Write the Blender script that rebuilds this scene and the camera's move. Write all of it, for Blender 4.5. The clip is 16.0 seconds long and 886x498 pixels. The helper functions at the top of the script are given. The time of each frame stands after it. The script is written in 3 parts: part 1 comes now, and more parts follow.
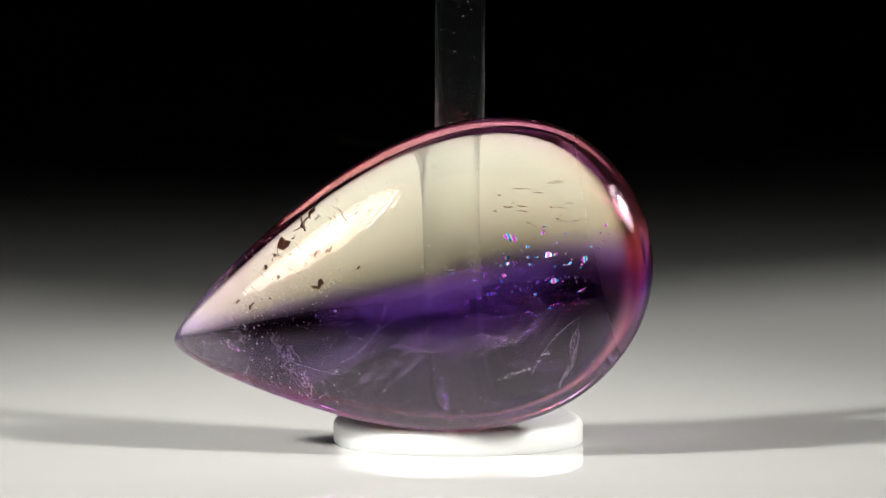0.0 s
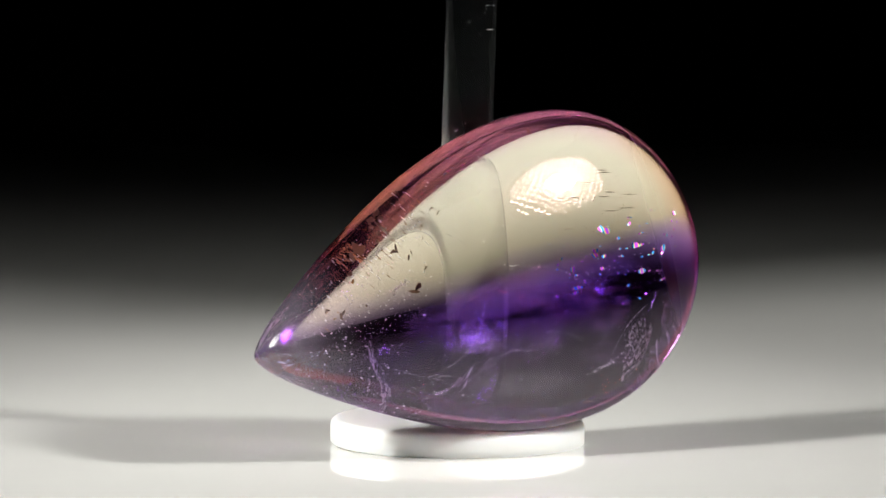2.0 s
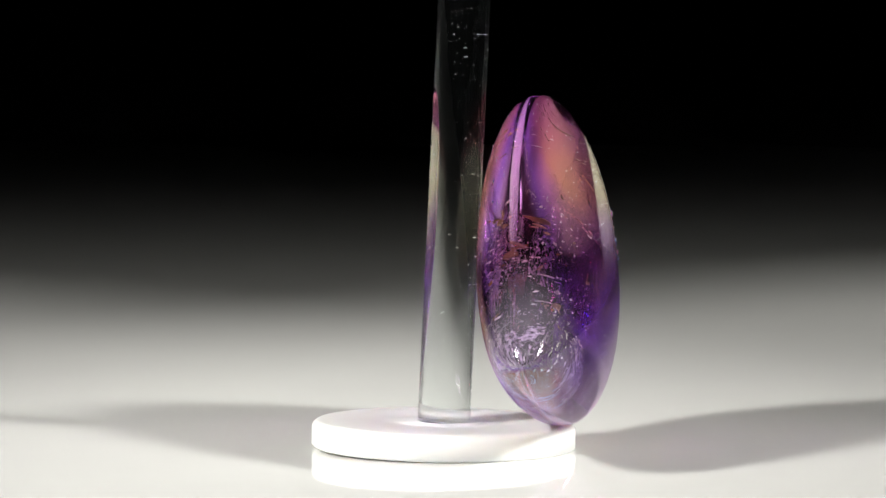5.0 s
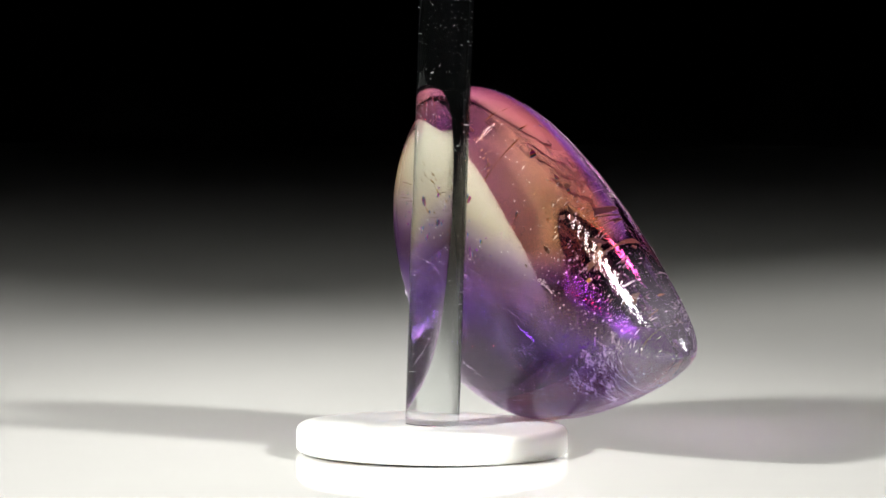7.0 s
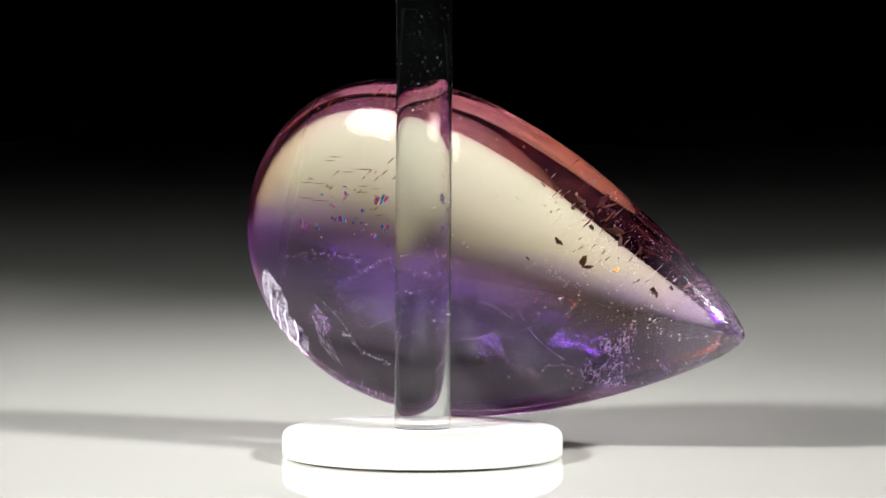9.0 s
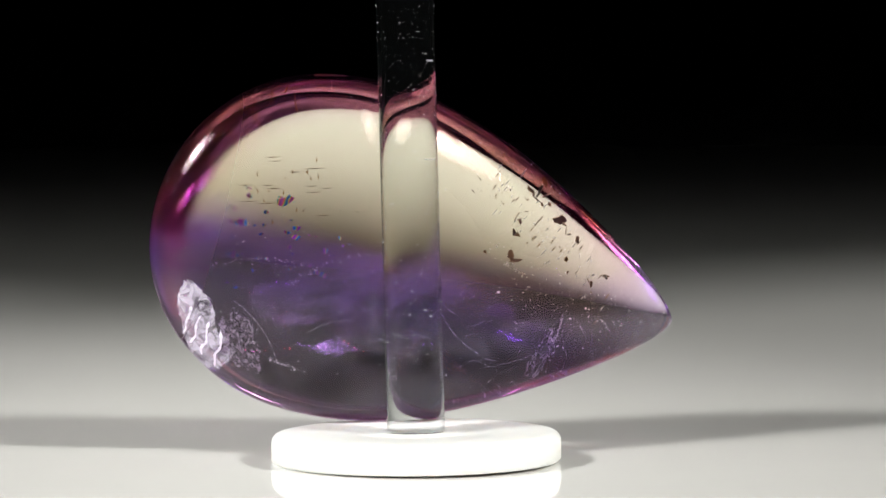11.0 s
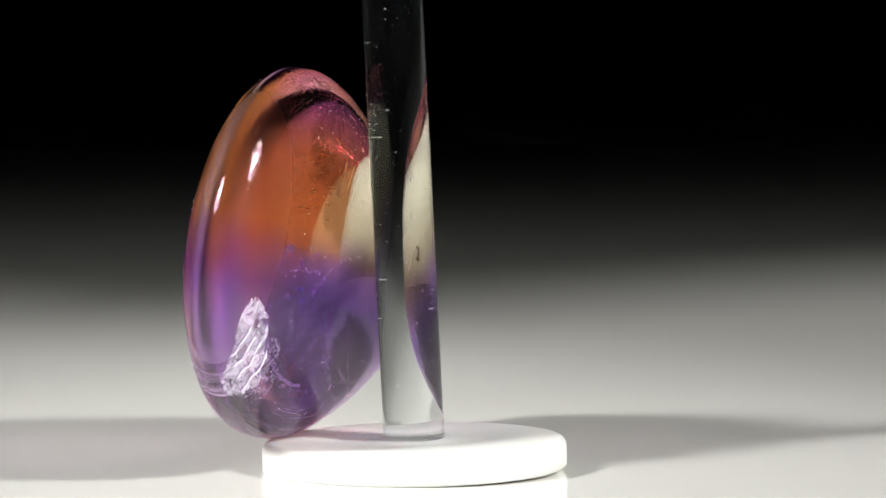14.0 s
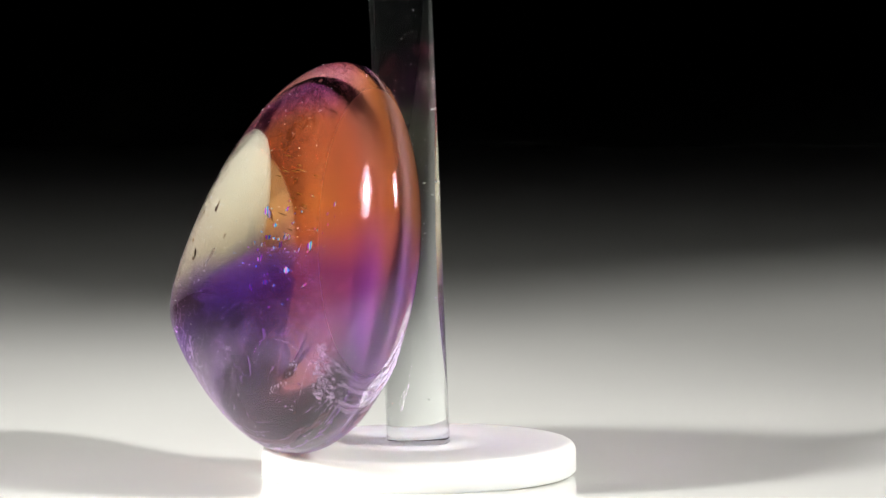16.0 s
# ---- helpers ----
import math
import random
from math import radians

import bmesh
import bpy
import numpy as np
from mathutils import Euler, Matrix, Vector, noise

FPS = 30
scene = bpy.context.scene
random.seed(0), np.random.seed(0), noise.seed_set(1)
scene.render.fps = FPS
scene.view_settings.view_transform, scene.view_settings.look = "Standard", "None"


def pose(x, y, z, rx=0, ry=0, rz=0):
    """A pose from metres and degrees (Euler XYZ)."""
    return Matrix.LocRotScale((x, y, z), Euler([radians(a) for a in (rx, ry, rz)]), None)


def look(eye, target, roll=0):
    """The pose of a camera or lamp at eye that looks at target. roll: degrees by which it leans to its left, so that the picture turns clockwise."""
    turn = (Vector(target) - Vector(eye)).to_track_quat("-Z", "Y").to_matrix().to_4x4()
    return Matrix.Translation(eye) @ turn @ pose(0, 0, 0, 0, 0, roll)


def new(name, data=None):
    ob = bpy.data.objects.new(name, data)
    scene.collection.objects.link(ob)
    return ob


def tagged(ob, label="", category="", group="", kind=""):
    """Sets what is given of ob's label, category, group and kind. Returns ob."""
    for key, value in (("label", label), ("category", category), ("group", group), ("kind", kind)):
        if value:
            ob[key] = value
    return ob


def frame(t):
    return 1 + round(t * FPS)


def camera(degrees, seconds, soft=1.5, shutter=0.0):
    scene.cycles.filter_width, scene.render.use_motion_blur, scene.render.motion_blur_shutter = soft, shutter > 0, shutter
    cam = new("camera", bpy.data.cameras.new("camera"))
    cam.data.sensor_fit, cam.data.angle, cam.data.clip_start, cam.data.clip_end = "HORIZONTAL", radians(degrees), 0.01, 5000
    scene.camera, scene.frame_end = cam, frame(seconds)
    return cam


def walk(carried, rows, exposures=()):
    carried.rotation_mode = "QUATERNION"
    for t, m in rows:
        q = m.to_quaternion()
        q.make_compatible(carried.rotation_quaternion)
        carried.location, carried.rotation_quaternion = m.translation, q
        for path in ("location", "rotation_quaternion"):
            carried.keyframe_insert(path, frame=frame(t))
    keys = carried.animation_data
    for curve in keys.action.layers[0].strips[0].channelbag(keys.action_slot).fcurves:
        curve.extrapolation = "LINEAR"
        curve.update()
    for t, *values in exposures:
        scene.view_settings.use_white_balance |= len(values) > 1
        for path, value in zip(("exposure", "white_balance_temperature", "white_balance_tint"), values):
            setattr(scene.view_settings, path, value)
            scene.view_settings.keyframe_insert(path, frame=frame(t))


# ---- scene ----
cam = camera(9.587, 16.0)
MM = 0.001
SPIN = 0.3284          # turntable speed, radians a second
LEAN_AT = -1.4877      # azimuth towards which the stand leans at the start
STEPS = [i * 0.5 for i in range(33)]


def camera_pose(t):
    """A slow push in towards the stone, at a steady downward tilt."""
    s = t / 16
    x = -0.9609 + -7.372 * s + 30.747 * s ** 2 + -19.537 * s ** 3
    y = -525.812 + 76.000 * s + 55.937 * s ** 2 + -16.200 * s ** 3 + -7.161 * s ** 4
    z = 62.318 + -7.530 * s + -6.177 * s ** 2 + 3.367 * s ** 3
    return pose(x * MM, y * MM, z * MM, 90 - 4.6574)


EXPOSURES = ((0.0, 0.0), (3.0, 0.02), (4.5, 0.13), (6.5, 0.27), (7.5, 0.25), (9.0, 0.11), (10.5, -0.03), (12.0, -0.09), (13.0, -0.08), (14.0, 0.05), (15.0, 0.20), (16.0, 0.23))
walk(cam, [(t, camera_pose(t)) for t in STEPS], EXPOSURES)

# ---- light: two round lamps on either side, in front of the table, in a dark studio ----
world = bpy.data.worlds.new("studio_dark")
world.use_nodes = True
scene.world = world
world.node_tree.nodes["Background"].inputs[0].default_value = (0.9, 0.95, 1.0, 1)
world.node_tree.nodes["Background"].inputs[1].default_value = 0.002


def studio_lamp(name, eye, target, watts, cone, blend, radius, colour):
    data = bpy.data.lights.new(name, "SPOT")
    data.energy, data.spot_size, data.spot_blend = watts, radians(cone), blend
    data.shadow_soft_size, data.color = radius, colour
    ob = new(name, data)
    ob.matrix_world = look(eye, target)
    return ob


LEFT_LAMP, LEFT_AIM = Vector((-0.405, -0.273, 0.333)), Vector((0.095, 0.065, 0.0))
RIGHT_LAMP, RIGHT_AIM = Vector((0.416, -0.231, 0.333)), Vector((-0.145, 0.065, 0.0))
studio_lamp("bulb_left", LEFT_LAMP, LEFT_AIM, 19.6, 20.5, 0.07, 0.036, (1.0, 0.985, 0.95))
studio_lamp("bulb_right", RIGHT_LAMP, RIGHT_AIM, 17.0, 20.6, 0.06, 0.036, (1.0, 0.985, 0.95))


# ---- materials ----
def material(name):
    m = bpy.data.materials.new(name)
    m.use_nodes = True
    nt = m.node_tree
    return m, nt, nt.nodes, nt.links, nt.nodes["Principled BSDF"]


def node(nt, kind, **inputs):
    n = nt.nodes.new(kind)
    for key, value in inputs.items():
        n.inputs[key].default_value = value
    return n


def plain(name, colour, rough, metal=0.0, bump=0.0, scale=200.0, spec=0.5):
    m, nt, ns, ln, b = material(name)
    b.inputs["Metallic"].default_value = metal
    b.inputs["Specular IOR Level"].default_value = spec
    tc = node(nt, "ShaderNodeTexCoord")
    big = node(nt, "ShaderNodeTexNoise", Scale=scale * 0.07, Detail=3.0)
    fine = node(nt, "ShaderNodeTexNoise", Scale=scale, Detail=5.0)
    ramp = node(nt, "ShaderNodeMapRange")
    ramp.inputs["To Min"].default_value, ramp.inputs["To Max"].default_value = 0.94, 1.04
    mix = node(nt, "ShaderNodeVectorMath")
    mix.operation = "SCALE"
    mix.inputs[0].default_value = colour
    rr = node(nt, "ShaderNodeMapRange")
    rr.inputs["To Min"].default_value, rr.inputs["To Max"].default_value = rough * 0.8, rough * 1.2
    bp = node(nt, "ShaderNodeBump", Strength=bump, Distance=0.0002)
    ln.new(tc.outputs["Object"], big.inputs["Vector"])
    ln.new(tc.outputs["Object"], fine.inputs["Vector"])
    ln.new(big.outputs["Fac"], ramp.inputs["Value"])
    ln.new(ramp.outputs["Result"], mix.inputs["Scale"])
    ln.new(mix.outputs["Vector"], b.inputs["Base Color"])
    ln.new(fine.outputs["Fac"], rr.inputs["Value"])
    ln.new(rr.outputs["Result"], b.inputs["Roughness"])
    ln.new(fine.outputs["Fac"], bp.inputs["Height"])
    ln.new(bp.outputs["Normal"], b.inputs["Normal"])
    return m


def glass(name, colour, ior, rough=0.0):
    m, nt, ns, ln, b = material(name)
    ns.remove(b)
    g = node(nt, "ShaderNodeBsdfGlass", IOR=ior, Roughness=rough)
    g.inputs["Color"].default_value = (*colour, 1)
    ln.new(g.outputs[0], ns["Material Output"].inputs["Surface"])
    return m


def maths(nt, op, a, b=None, c=None, clamp=False):
    n = nt.nodes.new("ShaderNodeMath")
    n.operation, n.use_clamp = op, clamp
    for k, v in enumerate((a, b, c)):
        if v is None:
            continue
        if isinstance(v, (int, float)):
            n.inputs[k].default_value = v
        else:
            nt.links.new(v, n.inputs[k])
    return n.outputs[0]


def ramp_of(nt, fac, stops):
    n = nt.nodes.new("ShaderNodeValToRGB")
    e = n.color_ramp.elements
    while len(e) < len(stops):
        e.new(0.5)
    for el, (at, colour) in zip(e, stops):
        el.position, el.color = at, (*colour, 1)
    nt.links.new(fac, n.inputs["Fac"])
    return n.outputs["Color"]


def blend(nt, fac, a, b):
    n = nt.nodes.new("ShaderNodeMix")
    n.data_type = "RGBA"
    for socket, v in ((n.inputs[0], fac), (n.inputs[6], a), (n.inputs[7], b)):
        if isinstance(v, tuple):
            socket.default_value = (*v, 1)
        elif isinstance(v, (int, float)):
            socket.default_value = v
        else:
            nt.links.new(v, socket)
    return n.outputs[2]


def bicolour_quartz():
    """Yellow quartz above the long axis, purple below it, with a misty border; tints in the girdle and along the length
    stand for light mirrored inside.
    """
    m, nt, ns, ln, b = material("bicolour_quartz")
    ns.remove(b)
    tc = node(nt, "ShaderNodeTexCoord")
    sep = node(nt, "ShaderNodeSeparateXYZ")
    ln.new(tc.outputs["Object"], sep.inputs[0])
    x, y, z = (sep.outputs[k] for k in "XYZ")
    wob = node(nt, "ShaderNodeTexNoise", Scale=110.0, Detail=4.0)
    ln.new(tc.outputs["Object"], wob.inputs["Vector"])
    level = maths(nt, "MULTIPLY_ADD", wob.outputs["Fac"], 0.004, y)
    f = maths(nt, "MULTIPLY_ADD", level, 1 / 0.024, 0.5, True)
    body = ramp_of(nt, f, ((0.0, (0.84, 0.76, 0.87)), (0.28, (0.855, 0.78, 0.88)), (0.45, (0.48, 0.30, 0.76)),
                           (0.56, (0.66, 0.50, 0.84)), (0.66, (0.875, 0.82, 0.69)), (0.85, (0.895, 0.87, 0.77)), (1.0, (0.90, 0.88, 0.80))))
    # girdle tints painted for light that has crossed both colours
    rose = ramp_of(nt, f, ((0.0, (0.80, 0.66, 0.82)), (0.40, (0.56, 0.32, 0.78)), (0.55, (0.66, 0.36, 0.64)),
                           (0.66, (0.86, 0.50, 0.68)), (1.0, (0.87, 0.54, 0.72))))
    edge = maths(nt, "MULTIPLY_ADD", maths(nt, "ABSOLUTE", z), -1 / 0.0034, 1.15, True)
    clear_tip = maths(nt, "MULTIPLY_ADD", x, 1 / 0.006, -2.4, True)
    far = maths(nt, "MULTIPLY_ADD", x, -1 / 0.004, -4.0, True)
    honey = ramp_of(nt, f, ((0.0, (0.80, 0.66, 0.82)), (0.40, (0.56, 0.32, 0.78)), (0.55, (0.74, 0.42, 0.60)), (0.66, (0.76, 0.44, 0.26)), (1.0, (0.76, 0.45, 0.28))))
    girdle = blend(nt, clear_tip, blend(nt, far, rose, honey), (0.88, 0.84, 0.90))
    rosy = maths(nt, "MULTIPLY_ADD", x, 1 / 0.012, -0.5, True)
    col = blend(nt, edge, blend(nt, maths(nt, "MULTIPLY", rosy, 0.35), body, (0.90, 0.76, 0.90)), girdle)
    # mirror tints vary along x to paint the colour of inner reflections
    mirrored = ramp_of(nt, f, ((0.0, (0.76, 0.66, 0.80)), (0.30, (0.66, 0.50, 0.76)), (0.44, (0.42, 0.22, 0.72)), (0.55, (0.60, 0.28, 0.46)), (0.64, (0.78, 0.42, 0.14)), (1.0, (0.78, 0.43, 0.16))))
    pink = ramp_of(nt, f, ((0.0, (0.76, 0.66, 0.80)), (0.30, (0.66, 0.50, 0.76)), (0.44, (0.42, 0.22, 0.72)), (0.55, (0.60, 0.28, 0.50)), (0.64, (0.78, 0.41, 0.24)), (1.0, (0.79, 0.43, 0.26))))
    mirrored = blend(nt, maths(nt, "MULTIPLY_ADD", x, 1 / 0.008, 0.8, True), pink, mirrored)
    end = maths(nt, "MULTIPLY_ADD", x, -1 / 0.008, -1.5, True)
    amber = ramp_of(nt, f, ((0.0, (0.76, 0.66, 0.80)), (0.30, (0.66, 0.50, 0.76)), (0.44, (0.42, 0.22, 0.72)), (0.55, (0.62, 0.26, 0.36)), (0.64, (0.58, 0.26, 0.28)), (1.0, (0.60, 0.30, 0.32))))
    wine = ramp_of(nt, f, ((0.0, (0.76, 0.66, 0.80)), (0.30, (0.66, 0.50, 0.76)), (0.44, (0.42, 0.22, 0.72)), (0.60, (0.78, 0.36, 0.60)), (1.0, (0.84, 0.49, 0.63))))
    faces = blend(nt, end, mirrored, amber)
    pale = blend(nt, clear_tip, blend(nt, maths(nt, "MULTIPLY_ADD", maths(nt, "ABSOLUTE", z), -1 / 0.0046, 1.2, True), faces, wine), (0.74, 0.66, 0.80))
    fill_colour = blend(nt, maths(nt, "MULTIPLY", end, maths(nt, "SUBTRACT", 1.0, edge)), (0.10, 0.03, 0.07), ramp_of(nt, f, ((0.0, (0.16, 0.10, 0.22)), (0.42, (0.10, 0.03, 0.30)), (0.58, (0.30, 0.07, 0.12)), (0.68, (0.46, 0.16, 0.03)), (1.0, (0.42, 0.15, 0.04)))))
    inner = node(nt, "ShaderNodeBsdfRefraction", IOR=1.55, Roughness=0.0)
    gloss = node(nt, "ShaderNodeBsdfAnisotropic", Roughness=0.0)
    fr = node(nt, "ShaderNodeFresnel", IOR=1.55)
    mix = node(nt, "ShaderNodeMixShader")
    ln.new(col, inner.inputs["Color"])
    ln.new(maths(nt, "MULTIPLY", maths(nt, "MULTIPLY_ADD", x, -1 / 0.006, -2.5, True), 0.36), inner.inputs["Roughness"])
    ln.new(pale, gloss.inputs["Color"])
    ln.new(fr.outputs[0], mix.inputs[0])
    ln.new(inner.outputs[0], mix.inputs[1])
    ln.new(gloss.outputs[0], mix.inputs[2])
    polish = node(nt, "ShaderNodeBsdfAnisotropic", Roughness=0.0)
    top = node(nt, "ShaderNodeMixShader", Fac=0.03)
    ln.new(mix.outputs[0], top.inputs[1])
    ln.new(polish.outputs[0], top.inputs[2])
    # diffuse colour added to lighten dark inner reflections, most at the tip
    fill = node(nt, "ShaderNodeBsdfDiffuse")
    filled = node(nt, "ShaderNodeMixShader")
    ln.new(blend(nt, clear_tip, fill_colour, (0.66, 0.54, 0.72)), fill.inputs["Color"])
    ln.new(maths(nt, "MULTIPLY_ADD", clear_tip, 0.07, 0.010), filled.inputs[0])
    ln.new(top.outputs[0], filled.inputs[1])
    ln.new(fill.outputs[0], filled.inputs[2])
    ln.new(filled.outputs[0], ns["Material Output"].inputs["Surface"])
    return m


def veil_material(name, colour, share, scale, rough=0.25, low=0.45, high=0.72, fade=None, metal=0.0):
    """Wisps that scatter and glint, clear between them: healed fractures, mist and painted inner glow."""
    m, nt, ns, ln, b = material(name)
    b.inputs["Base Color"].default_value = (*colour, 1)
    b.inputs["Roughness"].default_value = rough
    b.inputs["Specular IOR Level"].default_value = 1.0
    b.inputs["Metallic"].default_value = metal
    tc = node(nt, "ShaderNodeTexCoord")
    big = node(nt, "ShaderNodeTexNoise", Scale=scale, Detail=8.0, Roughness=0.7, Distortion=1.2)
    ln.new(tc.outputs["Object"], big.inputs["Vector"])
    r = node(nt, "ShaderNodeMapRange")
    r.inputs["From Min"].default_value, r.inputs["From Max"].default_value = low, high
    r.inputs["To Max"].default_value = share
    ln.new(big.outputs["Fac"], r.inputs["Value"])
    fac = r.outputs["Result"]
    if fade:
        sep = node(nt, "ShaderNodeSeparateXYZ")
        ln.new(tc.outputs["Object"], sep.inputs[0])
        for axis, at, reach in (("X", fade[0], fade[1]), ("Y", fade[2], fade[3])):
            d = maths(nt, "MULTIPLY_ADD", sep.outputs[axis], 1 / reach, -at / reach)
            fac = maths(nt, "MULTIPLY", fac, maths(nt, "SUBTRACT", 1.0, maths(nt, "MULTIPLY", d, d), None, True))
    clear = node(nt, "ShaderNodeBsdfTransparent")
    mix = node(nt, "ShaderNodeMixShader")
    ln.new(fac, mix.inputs[0])
    ln.new(clear.outputs[0], mix.inputs[1])
    ln.new(b.outputs[0], mix.inputs[2])
    ln.new(mix.outputs[0], ns["Material Output"].inputs["Surface"])
    return m


# rainbow glints painted as fixed bands of base colour
def iridescent(name):
    m, nt, ns, ln, b = material(name)
    tc = node(nt, "ShaderNodeTexCoord")
    w = node(nt, "ShaderNodeTexWave", Scale=420.0, Distortion=6.0)
    ln.new(tc.outputs["Object"], w.inputs["Vector"])
    col = ramp_of(nt, w.outputs["Fac"], ((0.0, (0.02, 0.10, 0.80)), (0.25, (0.05, 0.65, 0.55)), (0.5, (0.75, 0.65, 0.08)), (0.75, (0.80, 0.06, 0.35)), (1.0, (0.30, 0.05, 0.80))))
    ln.new(col, b.inputs["Base Color"])
    b.inputs["Metallic"].default_value, b.inputs["Roughness"].default_value = 0.5, 0.3
    return m


ACRYLIC = plain("white_acrylic_sheet", (0.80, 0.80, 0.77), 0.035, bump=0.01, scale=300, spec=0.5)
BLACK = plain("black_velvet", (0.006, 0.006, 0.006), 0.9, bump=0.3, scale=400, spec=0.1)
NYLON = plain("white_plastic", (0.68, 0.69, 0.67), 0.36, bump=0.05, scale=900)
NYLON.node_tree.nodes["Principled BSDF"].inputs["Subsurface Weight"].default_value = 0.8
NYLON.node_tree.nodes["Principled BSDF"].inputs["Subsurface Radius"].default_value = (1.0, 0.9, 0.8)
NYLON.node_tree.nodes["Principled BSDF"].inputs["Subsurface Scale"].default_value = 0.003
CLEAR = glass("clear_acrylic_rod", (0.97, 0.985, 0.98), 1.49)
haze = node(CLEAR.node_tree, "ShaderNodeBsdfDiffuse", Color=(0.75, 0.82, 0.82, 1))
hazy = node(CLEAR.node_tree, "ShaderNodeMixShader", Fac=0.0012)
CLEAR.node_tree.links.new(CLEAR.node_tree.nodes["Glass BSDF"].outputs[0], hazy.inputs[1])
CLEAR.node_tree.links.new(haze.outputs[0], hazy.inputs[2])
CLEAR.node_tree.links.new(hazy.outputs[0], CLEAR.node_tree.nodes["Material Output"].inputs["Surface"])
QUARTZ = bicolour_quartz()
VEIL = veil_material("healed_fracture", (0.66, 0.36, 0.90), 0.40, 420.0, 0.35, 0.48, 0.72, None, 0.4)
FROST = veil_material("frosted_fracture", (0.92, 0.88, 0.96), 0.80, 1500.0, 0.40, 0.48, 0.62, None, 0.1)
CLEAVE = veil_material("violet_mirror_crack", (0.66, 0.36, 0.90), 0.20, 240.0, 0.10, 0.30, 0.75, None, 1.0)
CRACKLE = veil_material("crackled_tip", (0.93, 0.90, 0.95), 0.10, 1500.0, 0.35, 0.53, 0.70, (0.0235, 0.0088, -0.001, 0.014))
CHIP = veil_material("chipped_quartz", (0.80, 0.72, 0.92), 0.60, 900.0, 0.25, 0.38, 0.58, None, 0.3)
MIST = veil_material("violet_mist", (0.42, 0.22, 0.80), 0.50, 160.0, 0.6, 0.25, 0.75, (-0.004, 0.013, -0.0011, 0.0021))
# purple colour painted for soft light glowing in the lower half
INNER_GLOW = veil_material("purple_inner_glow", (0.50, 0.22, 0.80), 0.24, 260.0, 0.5, 0.36, 0.72, (-0.005, 0.012, -0.0045, 0.0036))
RAINBOW = iridescent("painted_rainbow")
DARK = plain("brown_inclusion", (0.20, 0.12, 0.07), 0.3, scale=3000)
GOLD = plain("golden_inclusion", (0.75, 0.42, 0.12), 0.25, metal=0.6, scale=3000)
SPARK = plain("white_inclusion", (0.92, 0.90, 0.93), 0.30, metal=0.15, scale=3000)
RIB = plain("splintered_edge", (0.74, 0.67, 0.84), 0.25, scale=3000)
DUST = plain("pale_dust", (0.75, 0.76, 0.76), 0.6, scale=3000)


GLOW = bpy.data.materials.new("lamp_cells")
GLOW.use_nodes = True
GLOW.node_tree.nodes["Principled BSDF"].inputs["Emission Color"].default_value = (1.0, 0.98, 0.94, 1)
GLOW.node_tree.nodes["Principled BSDF"].inputs["Emission Strength"].default_value = 27.0


# ---- building ----
def link(name, bm, mat, parent=None, label="", smooth=True):
    data = bpy.data.meshes.new(name)
    bm.normal_update()
    bm.to_mesh(data)
    bm.free()
    for p in data.polygons:
        p.use_smooth = smooth
    data.materials.append(mat)
    ob = new(name, data)
    if parent:
        ob.parent = parent
    if label:
        tagged(ob, label)
    return ob


def lathe(bm, profile, n=96, cap=True):
    """Turn a profile of (radius, height) about z."""
    rings = []
    for r, z in profile:
        rings.append([bm.verts.new((r * math.cos(2 * math.pi * i / n), r * math.sin(2 * math.pi * i / n), z)) for i in range(n)])
    for a, b in zip(rings, rings[1:]):
        for i in range(n):
            bm.faces.new((a[i], a[(i + 1) % n], b[(i + 1) % n], b[i]))
    if cap:
        bm.faces.new(rings[0][::-1])
        bm.faces.new(rings[-1])


def box(bm, lo, hi):
    v = [bm.verts.new((x, y, z)) for x in (lo[0], hi[0]) for y in (lo[1], hi[1]) for z in (lo[2], hi[2])]
    for f in ((0, 1, 3, 2), (4, 6, 7, 5), (0, 4, 5, 1), (2, 3, 7, 6), (0, 2, 6, 4), (1, 5, 7, 3)):
        bm.faces.new([v[i] for i in f])


def slab(name, lo, hi, mat, label, category):
    bm = bmesh.new()
    box(bm, lo, hi)
    return tagged(link(name, bm, mat, smooth=False), label, category, kind="structure")


slab("table", (-1.2, -1.2, -0.04), (1.2, 1.2, -0.004), BLACK, "black cloth table under the white sheet", "table")
slab("floor", (-0.7, -0.9, -0.004), (0.7, 1.15, 0.0), ACRYLIC, "glossy white acrylic sheet under the stand", "table top")
slab("backdrop", (-1.2, 1.2, -0.02), (1.2, 1.25, 1.5), BLACK, "black cloth backdrop fading into darkness", "backdrop")
slab("wall_left", (-1.25, -1.2, -0.02), (-1.2, 1.25, 1.5), BLACK, "black cloth side of the dark studio", "wall")
slab("wall_right", (1.2, -1.2, -0.02), (1.25, 1.25, 1.5), BLACK, "black cloth side of the dark studio", "wall")
slab("wall_back", (-1.25, -1.25, -0.02), (1.25, -1.2, 1.5), BLACK, "black cloth behind the camera", "wall")
slab("ceiling", (-1.25, -1.25, 1.5), (1.25, 1.25, 1.55), BLACK, "black ceiling of the dark studio", "ceiling")


PLATE = 2.36 * MM


